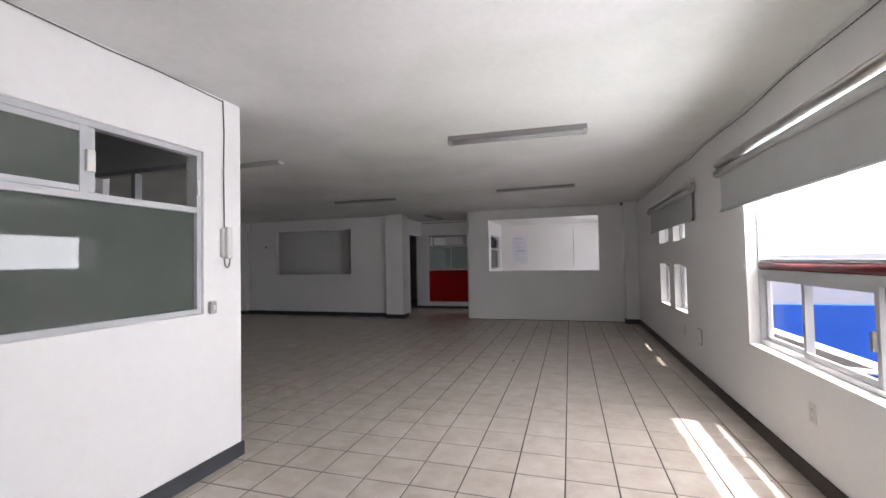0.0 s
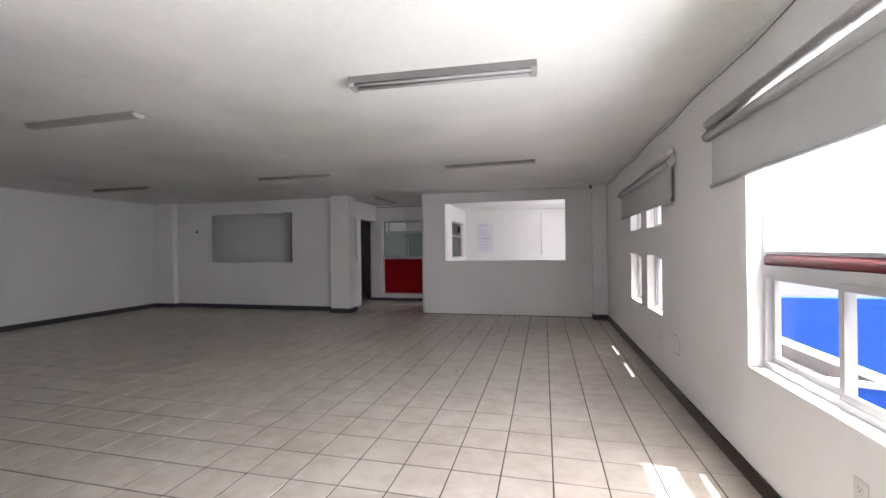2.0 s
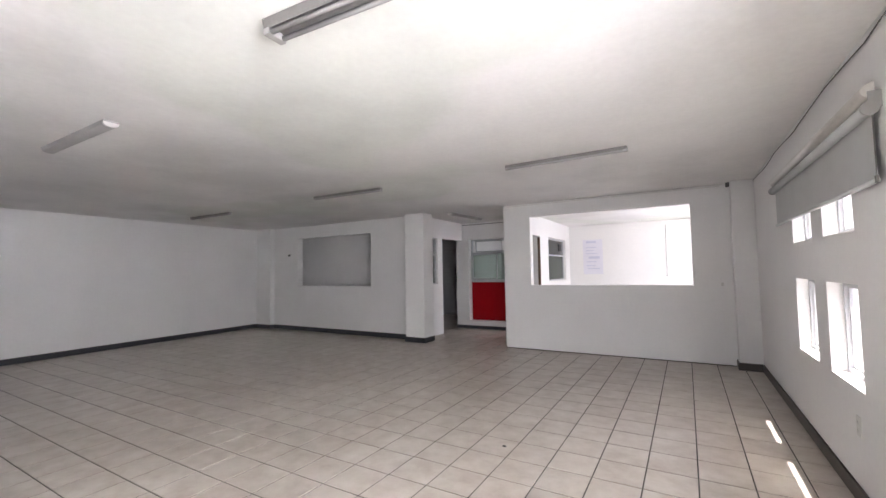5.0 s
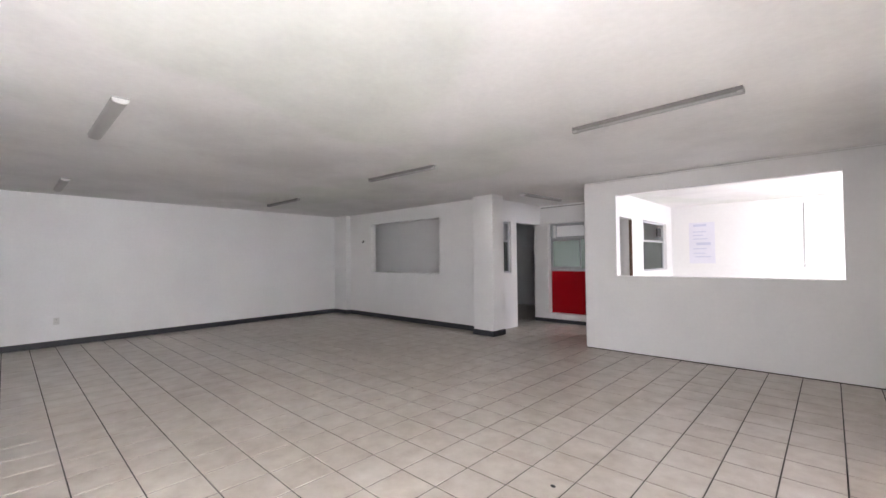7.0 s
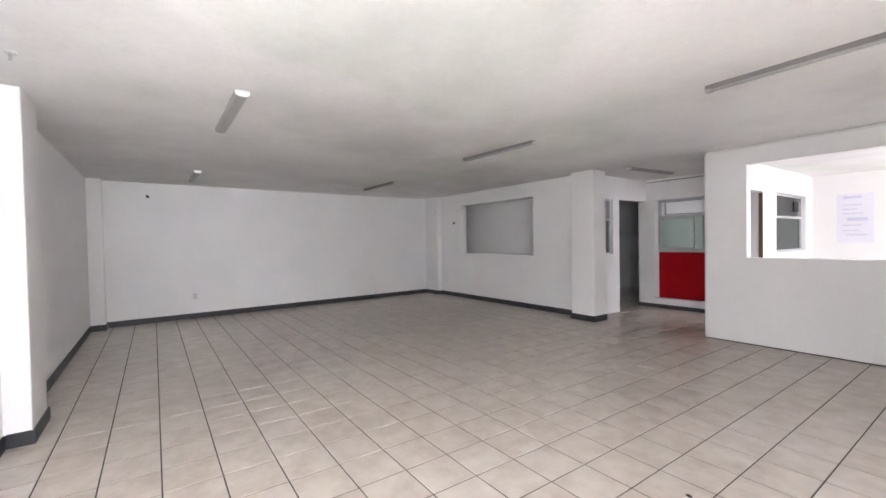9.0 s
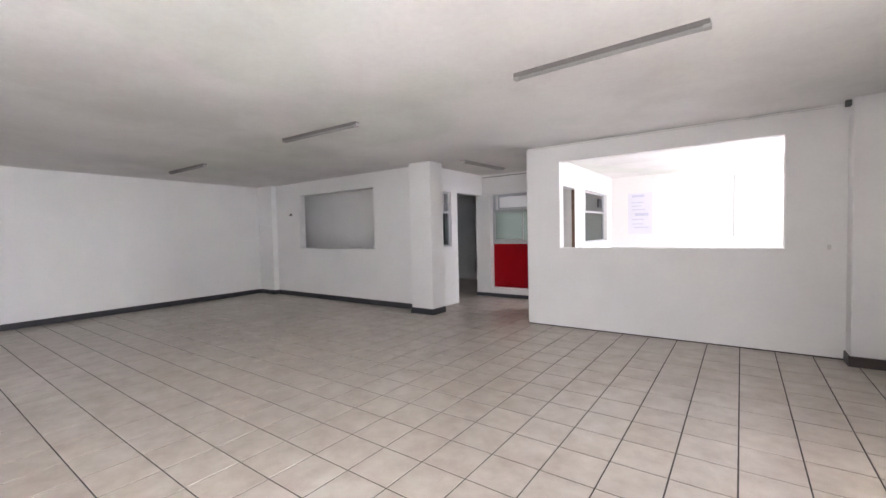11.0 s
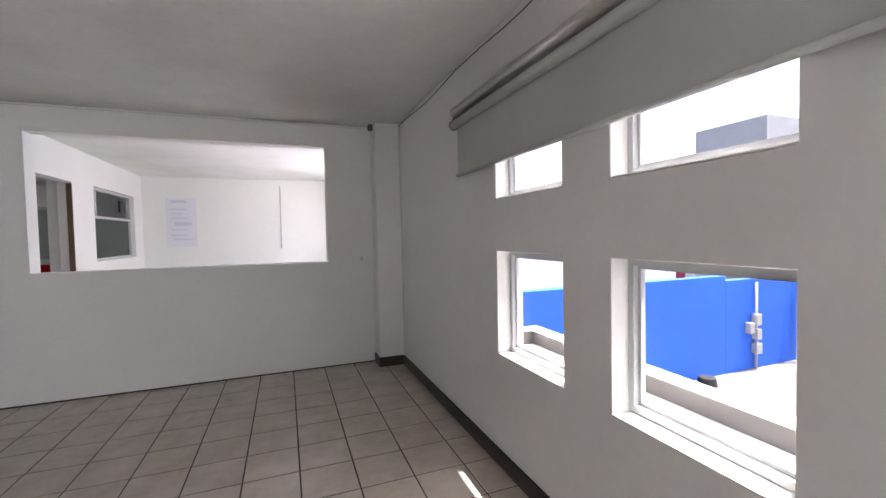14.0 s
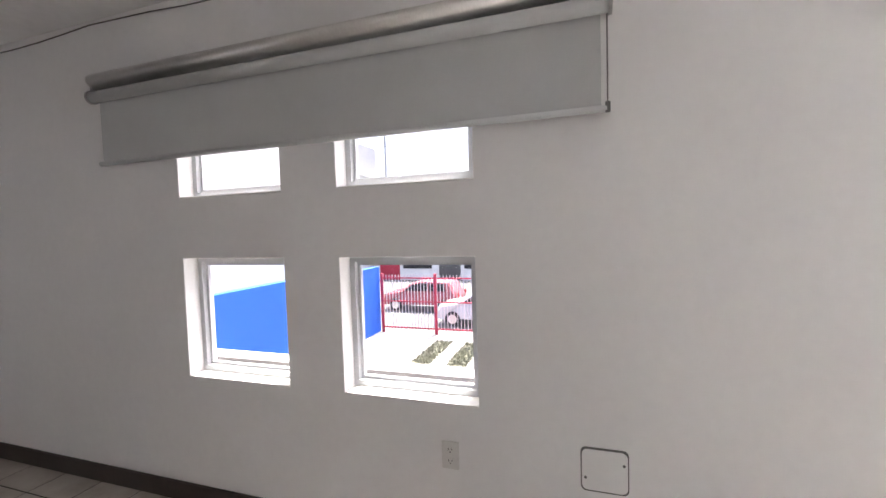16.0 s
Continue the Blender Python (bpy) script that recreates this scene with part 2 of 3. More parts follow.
ceiling = tagged(box_part("ceiling", (XW - 0.2, XO, YS - 0.2, YN + 0.2, H, H + 0.18), CEIL), "white painted plaster ceiling with faint patches", "ceiling", kind="structure")

W1 = (2.2, 4.86, 0.66, 2.16)
W2 = [(6.662, 7.27, 0.666, 1.27), (7.564, 8.175, 0.666, 1.27), (6.662, 7.27, 1.572, 2.0), (7.564, 8.175, 1.572, 2.0)]
wall("wall_east", "y", YS - 0.2, YN + 0.2, XE, XO, [W1, *W2, (11.3, 14.4, 0.95, 2.1)], label="white plastered wall with deep window openings")
wall("wall_north", "x", XW - 0.2, XE, YN, YN + 0.18, label="white wall of the back rooms")
SKEW = Matrix.Translation((XW, 10.36, 0)) @ Matrix.Rotation(radians(3.0), 4, "Z") @ Matrix.Translation((-XW, -10.36, 0))
wall("wall_west", "y", YS - 0.2, YN, XW - 0.18, XW, label="long plain white wall of the hall").matrix_world = SKEW
# opening is assumed: it only lets the added lamp shine in
wall("wall_south", "x", XW, XE, YS - 0.18, YS, [(-1.75, 1.25, 0.25, 2.25)], label="unseen white wall with an opening added for light")
wall("wall_pass_through", "x", -2.07, XE, YA, YA + 0.15, [(-1.595, 0.827, 1.114, 2.308)], label="white partition wall with a wide pass-through opening")
wall("wall_back_room", "x", XW, -3.97, YB, YB + 0.15, [(-7.55, -5.215, 1.085, 2.252)], label="white wall with an unglazed opening to a dark room")
wall("wall_corridor", "y", YB + 0.15, 12.44, -4.12, -3.97, [(10.86, 11.285, 1.1, 2.12), (11.485, 12.44, 0.0, 2.12)], label="white corridor wall with a narrow window and a doorway")
wall("wall_corridor_end", "x", -4.14, -2.15, 12.45, 12.65, [(-3.8, -2.28, 0.19, 2.13)], label="white wall at the corridor's end with a tall glazed bay")
wall("wall_side_room", "y", YA + 0.15, YN, -2.15, -2.0, [(11.6, 12.38, 0.0, 2.11), (13.0, 14.6, 1.1, 2.13)], label="white side wall of the bright room with door and window")
wall("wall_store", "x", XW, -5.35, 11.25, 11.4, label="white back wall of the room behind the opening")
# wall colour is darkened so the room behind the doorway looks dim
wall("wall_closet", "y", YB + 0.15, 12.6, -5.35, -5.2, material=SHADED_WALL, label="side room's wall, greyed in its colour to look dim")
wall("wall_rear_office", "y", 12.65, YN, -4.14, -4.0, label="white wall between the back rooms")
PW = (0.9, 3.1, 1.055, 2.125)
wall("wall_office", "y", YS, 3.42, -2.25, -2.1, [PW], label="white office partition with an interior window")
wall("wall_office_end", "x", XW, -2.25, 3.27, 3.38, [(-3.45, -2.4, 1.055, 2.125)], label="white office partition facing the hall")
pillar("pillar_corridor", -4.12, -3.67, 10.25, 10.6, "square white plastered pillar with rough edges")
pillar("pillar_office", -4.1, -3.6, 3.25, 3.53, "square white plastered pillar beside the office")
pillar("pillar_north_east", 1.305, XE, 10.275, YA, "shallow white pilaster in the corner by the windows")
pillar("pillar_north_west", XW, -8.43, 10.36, YB, "shallow white pilaster in the hall's corner")
pillar("pillar_south_west", XW, -8.4, 3.38, 3.58, "shallow white pilaster in the hall's corner")

G, B = "dark grey painted baseboard along the wall", "dark brown baseboard under the windows"
baseboard(XE - 0.014, XE, YS, 10.275, BASE_BROWN, B)
baseboard(1.291, XE - 0.014, 10.261, 10.275, BASE_BROWN, B)
baseboard(1.291, 1.305, 10.275, YA, BASE_BROWN, B)
baseboard(XW, XW + 0.014, 3.4, 10.345, BASE_GREY, G).matrix_world = SKEW
baseboard(-8.416, -4.12, YB - 0.014, YB, BASE_GREY, G)
baseboard(XW, -8.416, 10.346, 10.36, BASE_GREY, G)
baseboard(-8.43, -8.416, 10.36, YB, BASE_GREY, G)
baseboard(-4.134, -3.656, 10.236, 10.25, BASE_GREY, G)
baseboard(-3.67, -3.656, 10.25, 10.6, BASE_GREY, G)
baseboard(-4.134, -4.12, 10.25, YB - 0.014, BASE_GREY, G)
baseboard(-4.14, -2.15, 12.436, 12.45, BASE_GREY, G, 0.075)
baseboard(-2.1, -2.086, YS, 3.434, BASE_GREY, G)
baseboard(-3.586, -2.1, 3.38, 3.394, BASE_GREY, G)
baseboard(-4.114, -3.586, 3.53, 3.544, BASE_GREY, G)
baseboard(-3.6, -3.586, 3.394, 3.53, BASE_GREY, G)
baseboard(-8.4, -4.1, 3.38, 3.394, BASE_GREY, G)
baseboard(-8.7, -8.386, 3.58, 3.594, BASE_GREY, G)
baseboard(-8.4, -8.386, 3.394, 3.58, BASE_GREY, G)


tagged(box_part("trim", (-2.07, 1.29, YA - 0.006, YA, 0.0, 0.012), BASE_BROWN), "thin dark dirt line at the partition's foot", "trim", kind="structure")

# ---- windows ----
def bar(bm, along, c, a0, a1, z0, z1, depth, upright=None):
    """A frame bar in a wall that runs along x or y; c is the middle of its depth."""
    if along == "y":
        box(bm, c - depth / 2, c + depth / 2, a0, a1, z0, z1)
    else:
        box(bm, a0, a1, c - depth / 2, c + depth / 2, z0, z1)


def frame_rect(name, along, c, a0, a1, z0, z1, w, depth, parent, material=None, label=""):
    bm = bmesh.new()
    bar(bm, along, c, a0, a1, z0, z0 + w, depth)
    bar(bm, along, c, a0, a1, z1 - w, z1, depth)
    bar(bm, along, c, a0, a0 + w, z0 + w, z1 - w, depth)
    bar(bm, along, c, a1 - w, a1, z0 + w, z1 - w, depth)
    return part(name, bm, material or FRAME, parent, label)


def pane(along, c, a0, a1, z0, z1, parent, material=None, label=""):
    bm = bmesh.new()
    bar(bm, along, c, a0, a1, z0, z1, 0.005)
    ob = part("pane", bm, material or GLASS, parent, label)
    ob.visible_shadow = False
    return ob


def sill(x0, x1, y0, y1, z, parent):
    return box_part("window_sill", (x0, x1, y0, y1, z, z + 0.006), EXT, parent, "white sill", 0.002)


XG = XE + 0.108
for n, (a, b, lo, hi) in enumerate(W2):
    w = thing("window_%d" % (n + 2), (0, 0, 0), "small white metal window in a deep plastered opening", "window", kind="structure")
    frame_rect("window_frame", "y", XG, a + 0.001, b - 0.001, lo + 0.007, hi - 0.001, 0.026, 0.05, w)
    frame_rect("sash", "y", XG + 0.008, a + 0.028, b - 0.028, lo + 0.034, hi - 0.028, 0.014, 0.022, w)
    pane("y", XG + 0.008, a + 0.04, b - 0.04, lo + 0.047, hi - 0.04, w)
    sill(XE - 0.004, XG - 0.026, a + 0.001, b - 0.001, lo, w)

w = thing("window_1", (0, 0, 0), "wide white metal window with a red middle rail and sliding panes", "window", kind="structure")
a, b, lo, hi = W1
frame_rect("window_frame", "y", XG, a + 0.001, b - 0.001, lo + 0.007, hi - 0.001, 0.035, 0.06, w)
bm = bmesh.new()
bar(bm, "y", XG, a + 0.036, b - 0.036, 1.205, 1.255, 0.062)
part("rail", bm, FRAME, w)
bm = bmesh.new()
rod(bm, (XG - 0.01, a + 0.036, 1.287), (XG - 0.01, b - 0.036, 1.287), 0.031, 16)
part("red_rail", bm, SHADED_RED, w, "glossy red tube, darkened in its colour as if backlit", True)
bm = bmesh.new()
bar(bm, "y", XG, a + 0.036, b - 0.036, 1.319, 1.338, 0.05)
part("rail", bm, FRAME, w)
box_part("mullion", (XG - 0.026, XG + 0.026, 2.868, 2.912, 1.338, hi - 0.036), FRAME, w)
for y0, y1, dx in ((4.2, 4.825, 0.012), (3.52, 4.23, -0.014), (2.86, 3.55, 0.012), (2.235, 2.89, -0.014)):
    frame_rect("sliding_sash", "y", XG + dx, y0, y1, lo + 0.043, 1.204, 0.034, 0.024, w)
    pane("y", XG + dx, y0 + 0.03, y1 - 0.03, lo + 0.075, 1.174, w)
box_part("latch", (XG - 0.05, XG - 0.026, 3.535, 3.56, 0.88, 0.98), GREY_PLASTIC, w, "grey latch", 0.004)
for y0, y1 in ((a + 0.036, 2.868), (2.912, b - 0.036)):
    pane("y", XG, y0, y1, 1.338, hi - 0.036, w)
sill(XE - 0.004, XG - 0.031, a + 0.001, b - 0.001, lo, w)

# unseen glazing added behind the walk, and the bright room's window
w = thing("window_6", (0, 0, 0), "unseen white framed glazing added for light from behind", "window", kind="structure")
frame_rect("window_frame", "x", YS - 0.09, -1.749, 1.249, 0.251, 2.249, 0.05, 0.06, w)
for x in (-0.75, 0.25):
    box_part("mullion", (x - 0.025, x + 0.025, YS - 0.12, YS - 0.06, 0.301, 2.199), FRAME, w)
w = thing("window_7", (0, 0, 0), "wide white framed window of the bright room", "window", kind="structure")
frame_rect("window_frame", "y", XG, 11.301, 14.399, 0.951, 2.099, 0.04, 0.05, w)


def office_window(name, along, c, a0, a1, lo, hi, split, mull, label, material):
    """A fixed pane below and two small lights above, in white metal."""
    w = thing(name, (0, 0, 0), label, "window", kind="structure")
    frame_rect("window_frame", along, c, a0 + 0.001, a1 - 0.001, lo + 0.001, hi - 0.001, 0.032, 0.06, w)
    bm = bmesh.new()
    bar(bm, along, c, a0 + 0.033, a1 - 0.033, split - 0.018, split + 0.018, 0.055)
    part("transom", bm, FRAME, w)
    bm = bmesh.new()
    bar(bm, along, c, mull - 0.02, mull + 0.02, split + 0.018, hi - 0.033, 0.055)
    part("mullion", bm, FRAME, w)
    pane(along, c, a0 + 0.033, a1 - 0.033, lo + 0.033, split - 0.018, w, material)
    return w


# office partition: the upper light nearest the corner stands open
w = office_window("window_8", "y", -2.15, PW[0], PW[1], PW[2], PW[3], 1.735, 2.41, "white metal office window with grey-green glass and an open upper light", GREEN_GLASS)
frame_rect("sliding_sash", "y", -2.135, 1.75, 2.46, 1.755, 2.09, 0.03, 0.02, w)
pane("y", -2.135, 1.78, 2.43, 1.785, 2.06, w, GREEN_GLASS)
pane("y", -2.158, PW[0] + 0.033, 1.77, 1.755, 2.09, w, GREEN_GLASS)
box_part("latch", (-2.122, -2.1, 2.41, 2.45, 1.86, 1.97), PLASTIC, w, "white latch", 0.005)
box_part("latch", (-2.118, -2.1, 3.055, 3.075, 1.83, 1.93), ALU, w, "small metal latch", 0.003)
w = office_window("window_9", "x", 3.32, -3.45, -2.4, 1.055, 2.125, 1.735, -3.0, "white metal office window facing the hall", PALE_GLASS)
w = office_window("window_10", "x", 12.61, -3.8, -2.28, 1.135, 2.13, 1.80, -2.67, "white metal window above a red panel at the corridor's end", PALE_GLASS)
frame_rect("sliding_sash", "x", 12.565, -3.66, -2.7, 1.822, 2.1, 0.025, 0.02, w)
frame_rect("lower_sash", "x", 12.565, -3.76, -3.1, 1.172, 1.782, 0.025, 0.02, w)
w = office_window("window_11", "y", -2.09, 13.0, 14.6, 1.1, 2.13, 1.72, 13.22, "white metal window in the bright room's side wall", PALE_GLASS)
box_part("window_fan", (-2.06, -2.03, 14.05, 14.3, 1.83, 2.02), BLACK, w, "small dark vent", 0.01)
w = office_window("window_12", "y", -4.045, 10.86, 11.285, 1.1, 2.12, 1.74, 11.1, "narrow corridor window with grey glass", PALE_GLASS)

red = tagged(box_part("red_panel", (-3.799, -2.281, 12.60, 12.63, 0.192, 1.1), RED, None, "", 0.006), "glossy deep red panel below the corridor window", "panel")
tagged(box_part("panel_ledge", (-3.799, -2.281, 12.575, 12.645, 1.101, 1.134), FRAME, None, "", 0.004), "white metal ledge on top of the red panel", "ledge")


# ---- roller blinds ----
def roller_blind(y0, y1, label):
    t = thing("roller_blind", (0, 0, 0), label, "blind", "roller blinds over the windows")
    bm = bmesh.new()
    n, prof = 14, []
    for i in range(n + 1):
        a = math.pi * (0.05 + 0.9 * i / n)
        prof.append((XE - 0.012 - 0.062 * math.sin(a), 2.205 + 0.042 * math.cos(a)))
    rings = [[bm.verts.new((x, y, z)) for x, z in prof] for y in (y0, y1)]
    for i in range(n):
        bm.faces.new((rings[0][i], rings[0][i + 1], rings[1][i + 1], rings[1][i]))
    for r in rings:
        bm.faces.new(r)
    bm.faces.new((rings[0][0], rings[0][-1], rings[1][-1], rings[1][0]))
    part("headrail", bm, ALU, t, "shiny aluminium headrail", True)
    bm = bmesh.new()
    rod(bm, (XE - 0.045, y0 + 0.004, 2.12), (XE - 0.045, y1 - 0.004, 2.12), 0.029, 20)
    part("roller_tube", bm, BLIND, t, "rolled grey fabric", True)
    for y in (y0, y1):
        bm = bmesh.new()
        rod(bm, (XE - 0.045, y - 0.006, 2.12), (XE - 0.045, y + 0.006, 2.12), 0.035, 20)
        box(bm, XE - 0.05, XE - 0.001, y - 0.005, y + 0.005, 2.12, 2.2)
        part("end_bracket", bm, GREY_PLASTIC, t, "grey plastic bracket")
    bm = bmesh.new()
    box(bm, XE - 0.030, XE - 0.026, y0 + 0.03, y1 - 0.03, 1.79, 2.12)
    part("fabric", bm, BLIND, t, "grey fabric pulled a third down")
    bm = bmesh.new()
    rod(bm, (XE - 0.03, y0 + 0.012, 1.778), (XE - 0.03, y1 - 0.012, 1.778), 0.0125, 12)
    part("bottom_bar", bm, BLIND, t, "round hem bar", True)
    return t


blind_far = roller_blind(6.165, 8.68, "grey fabric roller blind over four small windows")
roller_blind(1.75, 5.3, "grey fabric roller blind over the wide window")
bm = bmesh.new()
for k in range(46):
    z = 2.11 - 0.33 * k / 45
    box(bm, XE - 0.036, XE - 0.031, 6.172, 6.177, z, z + 0.005)
box(bm, XE - 0.04, XE - 0.028, 6.166, 6.182, 1.765, 1.80)
part("bead_chain", bm, CABLE, blind_far, "dark bead chain")


# ---- fluorescent lamps ----
def strip_lamp(at, turn, label, length=1.24, twin=True, lost_cover=False):
    t = thing("ceiling_light", at, label, "ceiling light", "fluorescent ceiling lights")
    t.rotation_euler = (0, 0, radians(turn))
    h = length / 2
    bm = bmesh.new()
    prof = ((-0.066, 0.018), (-0.055, -0.034), (-0.02, -0.022), (0.02, -0.022), (0.055, -0.034), (0.066, 0.018))
    rings = [[bm.verts.new((x, y, z)) for y, z in prof] for x in (-h, h)]
    for i in range(5):
        bm.faces.new((rings[0][i], rings[0][i + 1], rings[1][i + 1], rings[1][i]))
    for r in rings:
        bm.faces.new(r)
    bm.faces.new((rings[0][0], rings[0][-1], rings[1][-1], rings[1][0]))
    part("housing", bm, STEEL_GREY, t, "grey enamelled channel")
    for y in (-0.036, 0.036) if twin else (0.0,):
        bm = bmesh.new()
        rod(bm, (-h + 0.03, y, -0.046), (h - 0.03, y, -0.046), 0.013, 14)
        part("tube", bm, TUBE, t, "unlit white tube", True)
    for s in (-1, 1):
        bm = bmesh.new()
        box(bm, s * h - 0.035 + 0.03 * (s < 0), s * h + 0.005 + 0.03 * (s < 0), -0.056, 0.056, -0.062, -0.002)
        rounded(bm, 0.006)
        part("lamp_holder", bm, GREY_PLASTIC, t, "grey end cap")
    return t


def diffuser_lamp(at, turn, label, length=1.24, wide=0.1, deep=0.045):
    """A closed fitting: flat tray, bowed plastic cover and two pale end caps."""
    t = thing("ceiling_light", at, label, "ceiling light", "fluorescent ceiling lights")
    t.rotation_euler = (0, 0, radians(turn))
    h, n = length / 2, 10
    box_part("housing", (-h, h, -wide / 2, wide / 2, -0.012, -0.0005), DIFFUSER, t, "flat metal tray", 0.003)

    def bow(name, x0, x1, k, material, label):
        bm = bmesh.new()
        prof = [(-math.cos(math.pi * i / n) * wide / 2 * k, -0.012 - math.sin(math.pi * i / n) ** 0.6 * (deep - 0.012) * k) for i in range(n + 1)]
        rings = [[bm.verts.new((x, y, z)) for y, z in prof] for x in (x0, x1)]
        for i in range(n):
            bm.faces.new((rings[0][i], rings[0][i + 1], rings[1][i + 1], rings[1][i]))
        bm.faces.new((rings[0][0], rings[0][-1], rings[1][-1], rings[1][0]))
        for r in rings:
            bm.faces.new(r)
        part(name, bm, material, t, label)

    bow("cover", -h + 0.02, h - 0.02, 0.97, DIFFUSER, "bowed grey plastic cover")
    for s in (-1, 1):
        bow("end_cap", s * (h - 0.0195), s * h, 1.0, DOOR_WHITE, "white end cap")
    return t


for x, y, turn, across, down, lab in ((-0.24, 4.74, 3, 0.92, 0.85, "unlit twin fluorescent lamp with grey reflector"),
                                      (-0.31, 7.74, -2, 0.45, 0.6, "slim unlit fluorescent batten with a grey body"),
                                      (-3.42, 7.87, 2, 0.45, 0.6, "slim unlit fluorescent batten inside the hall"),
                                      (-7.05, 8.0, 1, 0.45, 0.6, "slim unlit fluorescent batten near the far wall")):
    strip_lamp((x, y, H - 0.018 * down), turn, lab).scale = (1, across, down)
diffuser_lamp((-3.48, 4.84, H), 0, "unlit ceiling lamp with a bowed grey cover")
diffuser_lamp((-7.4, 4.85, H), 0, "unlit ceiling lamp with a bowed grey cover near the far wall")
diffuser_lamp((-3.2, 11.2, H), 86, "unlit ceiling lamp with a bowed grey cover at the corridor")


# ---- yard and street ----
ZG = -2.6
tagged(box_part("ground", (1.9, 400, -300, 400, ZG - 0.3, ZG - 0.02), ASPHALT), "grey asphalt ground of the street", "ground", kind="structure")
tagged(box_part("pavement", (XO + 0.005, 15.0, -12, 14.5, ZG - 0.1, ZG), CONCRETE), "pale sunlit concrete yard", "yard", kind="structure")


def prism(name, outline, z0, z1, material, label, category, edge=0.0):
    """An upright block over a ground outline."""
    bm = bmesh.new()
    rings = [[bm.verts.new((x, y, z)) for x, y in outline] for z in (z0, z1)]
    bm.faces.new(rings[0])
    bm.faces.new(rings[1])
    for k in range(len(outline)):
        m = (k + 1) % len(outline)
        bm.faces.new((rings[0][k], rings[0][m], rings[1][m], rings[1][k]))
    if edge:
        bmesh.ops.recalc_face_normals(bm, faces=bm.faces)
        rounded(bm, edge)
    return tagged(part(name, bm, material), label, category, kind="structure")


# the lower storey juts out as a wedge, with a slanted side towards the yard and a low parapet round its roof
XT = XO + 0.005
SLANT = ((XT, 7.25), (3.62, 6.53))
prism("wall_annex", (*SLANT, (3.62, 10.9), (XT, 10.9)), ZG, -0.17, BLUE, "blue outer wall of the projecting lower storey", "wall")
prism("terrace", (*SLANT, (3.62, 10.9), (XT, 10.9)), -0.168, -0.13, EXT, "white flat roof ledge outside the windows", "terrace")
wall("wall_terrace_front", "y", 6.66, 10.9, 3.5, 3.62, z0=-0.129, z1=0.05, material=GREY_RENDER, label="low grey parapet with a white cap")
wall("wall_terrace_end", "x", XT, 3.5, 10.78, 10.9, z0=-0.129, z1=0.05, material=GREY_RENDER, label="low grey parapet with a white cap")
prism("wall_terrace_slant", (*SLANT, (3.62, 6.655), (XT, 7.378)), -0.129, 0.05, BLUE, "slanted low parapet, blue outside, with a white cap", "wall", 0.004)
tagged(box_part("parapet_cap", (3.47, 3.65, 6.69, 10.93, 0.051, 0.075), EXT, None, "", 0.006), "white parapet cap", "cap", kind="structure")
tagged(box_part("parapet_cap", (XT, 3.468, 10.75, 10.93, 0.051, 0.075), EXT, None, "", 0.006), "white parapet cap", "cap", kind="structure")
prism("parapet_cap", ((XT, 7.22), (3.65, 6.49), (3.65, 6.688), (XT, 7.41)), 0.051, 0.075, EXT, "white cap on the slanted parapet", "cap", 0.006)
wall("wall_blue", "x", XO + 0.006, 11.5, 13.7, 13.95, z0=ZG, z1=0.09, material=BLUE, label="bright blue painted boundary wall of the yard", edge=0.01)
wall("wall_blue_low", "x", 11.502, 14.6, 13.7, 13.95, z0=ZG, z1=-0.05, material=BLUE, label="lower end of the bright blue boundary wall", edge=0.01)
wall("wall_neighbour", "x", XO + 0.006, 11.0, 14.8, 15.1, z0=ZG, z1=4.5, material=EXT, label="tall white neighbouring wall behind the blue one", edge=0.01)


# ---- fittings on the walls ----
def wall_frame(ob, face, at):
    """Stands a fitting, modelled with its back on z = 0 and its top along y, on a wall that faces +x, -x or -y."""
    m = {"-x": Matrix(((0, 0, -1), (-1, 0, 0), (0, 1, 0))), "+x": Matrix(((0, 0, 1), (1, 0, 0), (0, 1, 0))), "-y": Matrix(((1, 0, 0), (0, 0, -1), (0, 1, 0)))}[face]
    ob.matrix_world = Matrix.Translation(at) @ m.to_4x4()


def plate(bm, w, h, d, edge=0.004):
    box(bm, -w / 2, w / 2, -h / 2, h / 2, 0, d)
    rounded(bm, edge)


def soft_plate(bm, w, h, d):
    """A thin plate with round corners."""
    box(bm, -w / 2, w / 2, -h / 2, h / 2, 0, d)
    upright = [e for e in bm.edges if abs(e.verts[0].co.z - e.verts[1].co.z) > d / 2]
    bmesh.ops.bevel(bm, geom=upright, offset=0.02, segments=4, profile=0.5, affect="EDGES")


def socket_outlet(face, at, label):
    t = thing("wall_outlet", (0, 0, 0), label, "outlet", "wall outlets")
    bm = bmesh.new()
    plate(bm, 0.073, 0.115, 0.006, 0.002)
    part("cover_plate", bm, PLASTIC, t)
    for v in (-0.024, 0.024):
        bm = bmesh.new()
        box(bm, -0.017, 0.017, v - 0.014, v + 0.014, 0.0061, 0.008)
        rounded(bm, 0.0006, 1)
        part("receptacle", bm, PLASTIC, t)
        for u, hh in ((-0.007, 0.005), (0.007, 0.004)):
            bm = bmesh.new()
            box(bm, u - 0.0012, u + 0.0012, v - hh + 0.003, v + hh + 0.003, 0.0082, 0.0086)
            part("slot", bm, BLACK, t, "dark slot")
        bm = bmesh.new()
        box(bm, -0.0025, 0.0025, v - 0.011, v - 0.006, 0.0082, 0.0086)
        part("slot", bm, BLACK, t, "dark slot")
    wall_frame(t, face, at)
    return t


